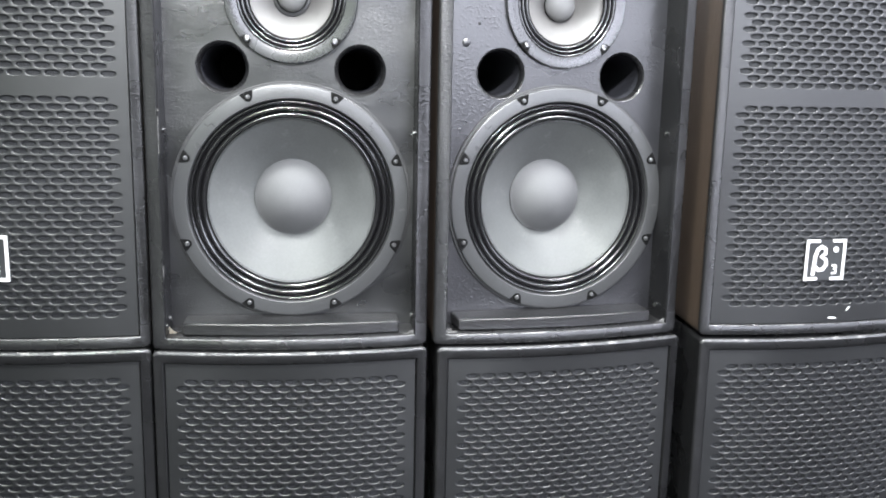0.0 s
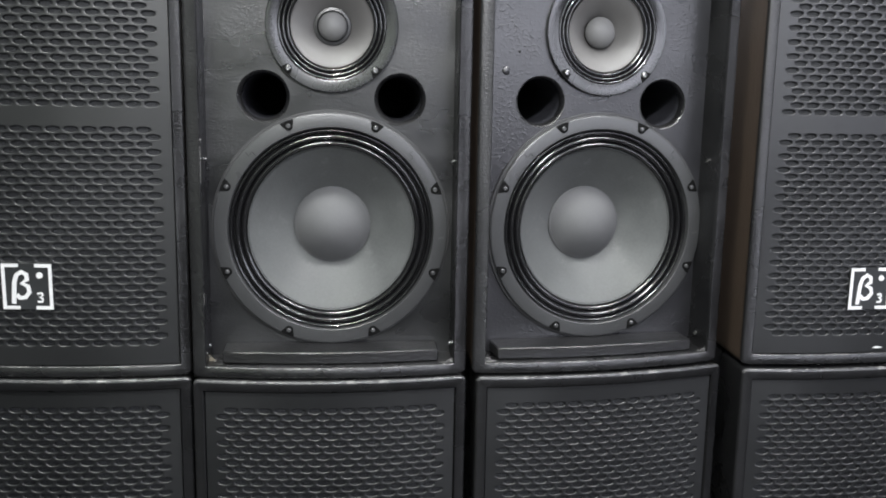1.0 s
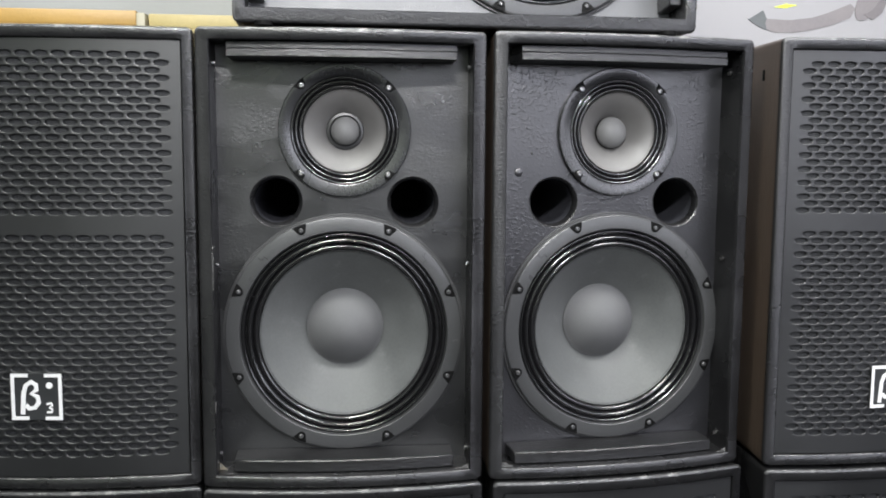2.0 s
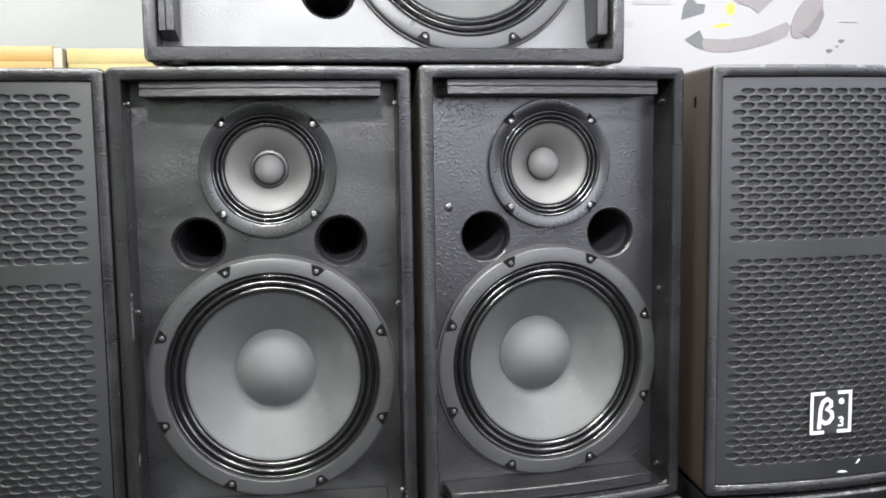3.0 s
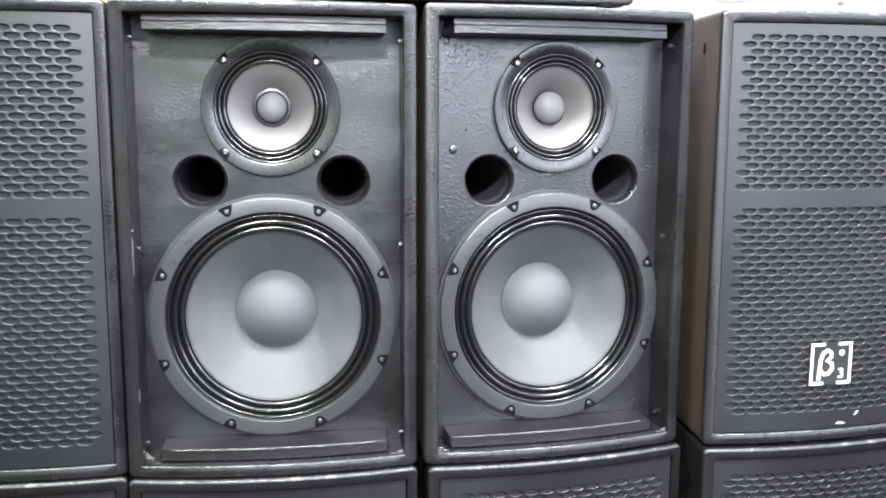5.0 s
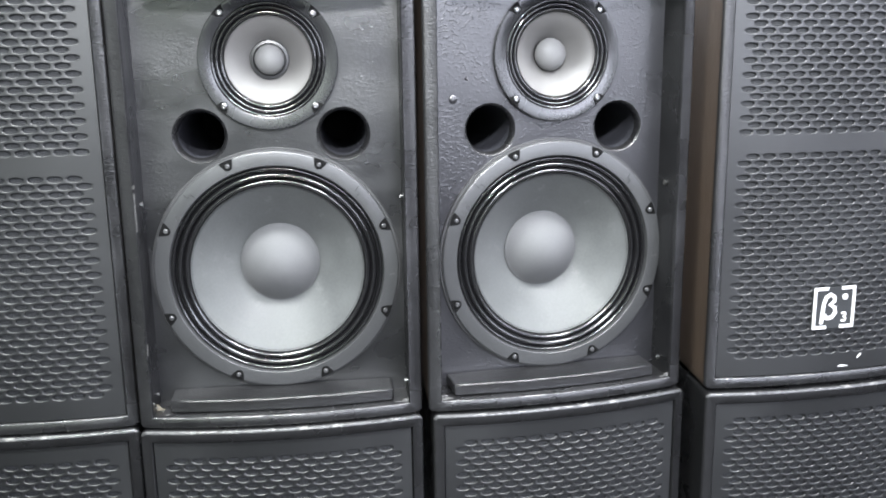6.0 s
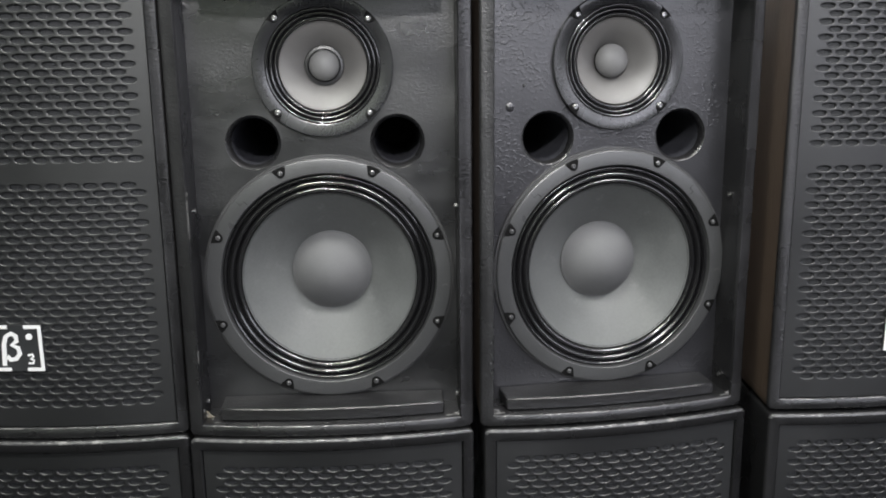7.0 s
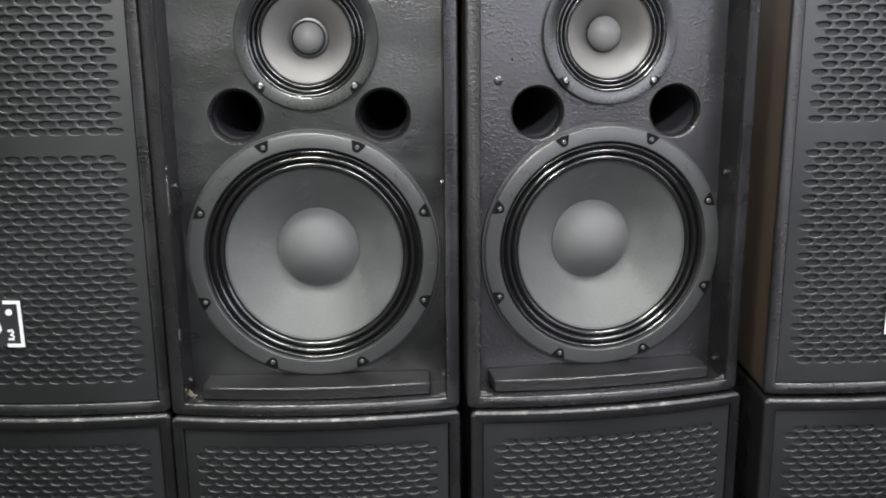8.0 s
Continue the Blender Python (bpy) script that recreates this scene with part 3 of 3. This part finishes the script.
# ---- behind and above ----


def yellow_box(label, x0, x1, y, z, high, m):
    thing = tagged(new("yellow_box"), label, "box", "yellow boxes on the loudspeakers")
    part("carton", box(x0, x1, y, y + 0.08, z, z + high, 0.002), m, thing)
    part("lid", box(x0 - 0.001, x1 + 0.001, y - 0.001, y + 0.081, z + high - 0.02, z + high + 0.001, 0.002), m, thing)
    return thing


tall = yellow_box("yellow cardboard box lying on the loudspeaker", -0.60, -0.300, 0.20, LIFT + TOP + 0.0005, 0.050, YELLOW)
part("end_flap", box(-0.2992, -0.2865, 0.199, 0.276, LIFT + TOP + 0.001, LIFT + TOP + 0.0485, 0.0015), CREAM, tall, "cream card end of the box")
yellow_box("flat pale yellow box beside the yellow one", -0.284, -0.10, 0.215, LIFT + TOP + 0.0005, 0.048, YELLOW_PALE)


def wall_poster():
    """A white printed sheet with a headset in grey."""
    thing = tagged(new("wall_poster"), "white printed poster with a grey headset on the wall", "poster")
    y = 0.549
    thing.matrix_basis = Matrix.Translation((0.0067, WALL_Y - 0.001 - 0.8876 * y, 0.1172)) @ Matrix.Diagonal((0.8876, 0.8876, 0.8876, 1))
    part("sheet", box(0.56, 1.62, y - 0.002, y, 1.0, 1.9), PAPER, thing, smooth=0)
    f0, f1 = y - 0.0032, y - 0.0018
    band = [(0.768, 1.25), (0.79, 1.236), (0.821, 1.226), (0.86, 1.226), (0.898, 1.232), (0.94, 1.243), (0.975, 1.257), (0.985, 1.275), (0.974, 1.284),
            (0.93, 1.266), (0.898, 1.256), (0.85, 1.25), (0.805, 1.252), (0.797, 1.268)]
    part("printed_band", flat_shape(band, f0, f1), PRINT_GREY, thing, smooth=0)
    cup = [(1.017 + 0.042 * math.cos(a) * 0.62 + 0.02 * math.sin(a), 1.296 + 0.044 * math.sin(a)) for a in (2 * math.pi * i / 28 for i in range(28))]
    part("printed_ear_cup", flat_shape(cup, f0 - 0.0006, f1), PRINT_GREY, thing, smooth=0)
    part("printed_hinge", flat_shape([(0.76, 1.287), (0.764, 1.312), (0.778, 1.335), (0.79, 1.318), (0.808, 1.316), (0.805, 1.3), (0.78, 1.293)], f0, f1), PRINT_DARK, thing, smooth=0)
    part("printed_arm", flat_shape([(0.835, 1.345), (0.876, 1.318), (0.90, 1.312), (0.916, 1.299), (0.945, 1.325), (0.972, 1.375), (0.9, 1.375)], f0, f1), PRINT_GREY, thing, smooth=0)
    dot = [(0.859 + 0.0095 * math.cos(2 * math.pi * i / 20), 1.308 + 0.012 * math.sin(2 * math.pi * i / 20)) for i in range(20)]
    part("printed_dot", flat_shape(dot, f0, f1), PRINT_LIME, thing, smooth=0)
    part("printed_streak", flat_shape([(0.818, 1.274), (0.84, 1.2725), (0.866, 1.279), (0.842, 1.281)], f0, f1), PRINT_LIME, thing, smooth=0)
    part("printed_band_tip", flat_shape([(0.768, 1.25), (0.79, 1.236), (0.806, 1.2305), (0.802, 1.243), (0.805, 1.252), (0.797, 1.268)], f0 - 0.0004, f1), PRINT_DARK, thing, smooth=0)
    part("printed_cup_shade", flat_shape([(1.0, 1.264), (1.022, 1.254), (1.04, 1.268), (1.052, 1.296), (1.048, 1.318), (1.034, 1.292), (1.018, 1.272)], f0 - 0.001, f1), PRINT_SHADE, thing, smooth=0)
    for x0, x1, z in ((0.664, 0.739, 1.321), (0.63, 0.664, 1.279)):
        part("printed_bar", flat_shape([(x0, z - 0.0055), (x1, z - 0.0055), (x1, z + 0.0055), (x0, z + 0.0055)], f0, f1), PRINT_FAINT, thing, smooth=0)
    part("printed_bar", flat_shape([(1.085, 1.2834), (1.122, 1.2834), (1.122, 1.2846), (1.085, 1.2846)], f0, f1), PRINT_GREY, thing, smooth=0)
    for x, z, r in ((1.066, 1.2285, 0.0055), (1.0905, 1.2475, 0.005), (1.082, 1.237, 0.0025)):
        speck = [(x + r * (1.2 + 0.4 * math.sin(3 * a)) * math.cos(a), z + r * 0.7 * math.sin(a)) for a in (2 * math.pi * i / 12 for i in range(12))]
        part("printed_speck", flat_shape(speck, f0, f1), PRINT_DARK, thing, smooth=0)
    return thing


wall_poster()


# ---- marks of use ----
def fleck(name, parent, points, y, m, label=""):
    """A small chip of bare or spilt paint lying on a surface that faces the room."""
    return part(name, flat_shape(points, y - 0.0006, y + 0.001), m, parent, label, smooth=0)


def drop_of_paint(parent, x, z, r):
    blob = turned([(r, 0.0008), (r * 0.92, -0.0004), (r * 0.7, -0.0012), (r * 0.35, -0.0017), (0, -0.0018)], 20)
    part("paint_drop", blob, BAFFLE_COARSE, parent, "dried drop of black paint", pose(x, BAFFLE_Y, z))


drop_of_paint(right_open, -0.128, 0.2105, 0.0060)
drop_of_paint(right_open, -0.110, 0.236, 0.0022)
fleck("paint_chip", upper, [(0.013, -0.1640), (0.018, -0.1622), (0.024, -0.1628), (0.029, -0.1642), (0.021, -0.1650)], front(0.02) + 0.0028, BADGE_WHITE, "white chip of paint")
fleck("paint_chip", upper, [(0.042, -0.1545), (0.0445, -0.1535), (0.0490, -0.1490), (0.0475, -0.1480), (0.0440, -0.1515)], front(0.05) + 0.0028, BADGE_WHITE, "white chip of paint")
corner = part("chipped_corner", flat_shape([(-0.1598, -0.1705), (-0.152, -0.1705), (-0.1495, -0.1695), (-0.1535, -0.1682), (-0.1562, -0.1650), (-0.1585, -0.1625), (-0.1598, -0.1610)], -0.0225, -0.0205), CHIP, left_open, "bare wood at a chipped corner", smooth=0)
for x, z, w, h in ((-0.1588, -0.1535, 0.0016, 0.0050), (-0.1560, -0.1590, 0.0035, 0.0022), (-0.1490, -0.1640, 0.0022, 0.0045), (-0.1440, -0.1697, 0.0090, 0.0010)):
    bit = [(x - w / 2, z - h / 2), (x + w * 0.1, z - h * 0.42), (x + w / 2, z - h * 0.1), (x + w * 0.3, z + h / 2), (x - w * 0.2, z + h * 0.2)]
    part("paint_chip", flat_shape(bit, front(0.155) + 0.0045, front(0.155) + 0.0065), SCUFF, left_open, "pale splinter at a chipped corner", smooth=0)
part("paint_chip", flat_shape([(-0.1598, -0.1706), (-0.1450, -0.1706), (-0.1455, -0.1690), (-0.1520, -0.1685), (-0.1530, -0.1650), (-0.1598, -0.1645)], front(0.155) + 0.0045, front(0.155) + 0.0065), SCUFF, right_open, "paint scuffed grey at the sill's corner", smooth=0)
for x, z, r in ((-0.046, -0.1235, 0.0008), (0.012, -0.0415, 0.0010)):
    fleck("paint_chip", upper, [(x - r, z - r * 0.6), (x + r * 0.4, z - r), (x + r, z + r * 0.3), (x - r * 0.2, z + r)], front(x) + 0.0028, SCUFF, "tiny grey speck")
for x, z, tilt in ((-0.1035, 0.0995, 45), (0.1035, 0.0995, -45)):
    for thing, off in ((left_open, 0.0), (right_open, 0.008)):
        seam = stroke([(-0.0065, -0.0030), (-0.0005, -0.0030), (-0.0005, 0.0035), (0.0055, 0.0035)], 0.0006, -0.0002, 0.0008)
        part("gasket_seam", seam, RECESS, thing, at=Matrix.Translation((x + off, 0, z)) @ Matrix.Rotation(radians(-tilt + 90), 4, "Y"), smooth=0)
# grey strips: scuffs, and the edge's pale highlights put into the colour
for z0, z1, wide in ((0.066, 0.112, 0.0007), (0.118, 0.1215, 0.0016), (-0.09, -0.075, 0.0005)):
    scuff = box(-0.1608, -0.1608 + wide, front(0.16) + 0.0005, front(0.16) + 0.006, z0, z1)
    part("edge_scuff_highlight", scuff, SCUFF, left_open, "scuffed spot with painted highlight on the inner edge", smooth=0)
for thing, k in ((left_open, 1.0), (right_open, 0.75)):
    edge_y = front(0.155) + 0.0005
    part("scuffed_corner", flat_shape([(0.1598, -0.1706), (0.1598 - 0.017 * k, -0.1706), (0.1598 - 0.014 * k, -0.1692), (0.1598 - 0.009 * k, -0.1697), (0.1598 - 0.006 * k, -0.1660), (0.1598 - 0.003 * k, -0.1668), (0.1598 - 0.001, -0.1640), (0.1598, -0.1650)], edge_y + 0.004, edge_y + 0.006), SCUFF, thing, "paint scuffed grey at the sill's corner", smooth=0)
# a dark block on the surface stands in for the shaded hole
hole = Matrix.Translation((-half_at(0.018), 0.018, 0.342)) @ Matrix.Rotation(radians(-7.5), 4, "Z")
part("bolt_hole", box(-0.0006, 0.002, -0.0035, 0.0035, -0.0075, 0.0075, 0.0012), RECESS, upper, "dark empty bolt hole in the brown side", hole)
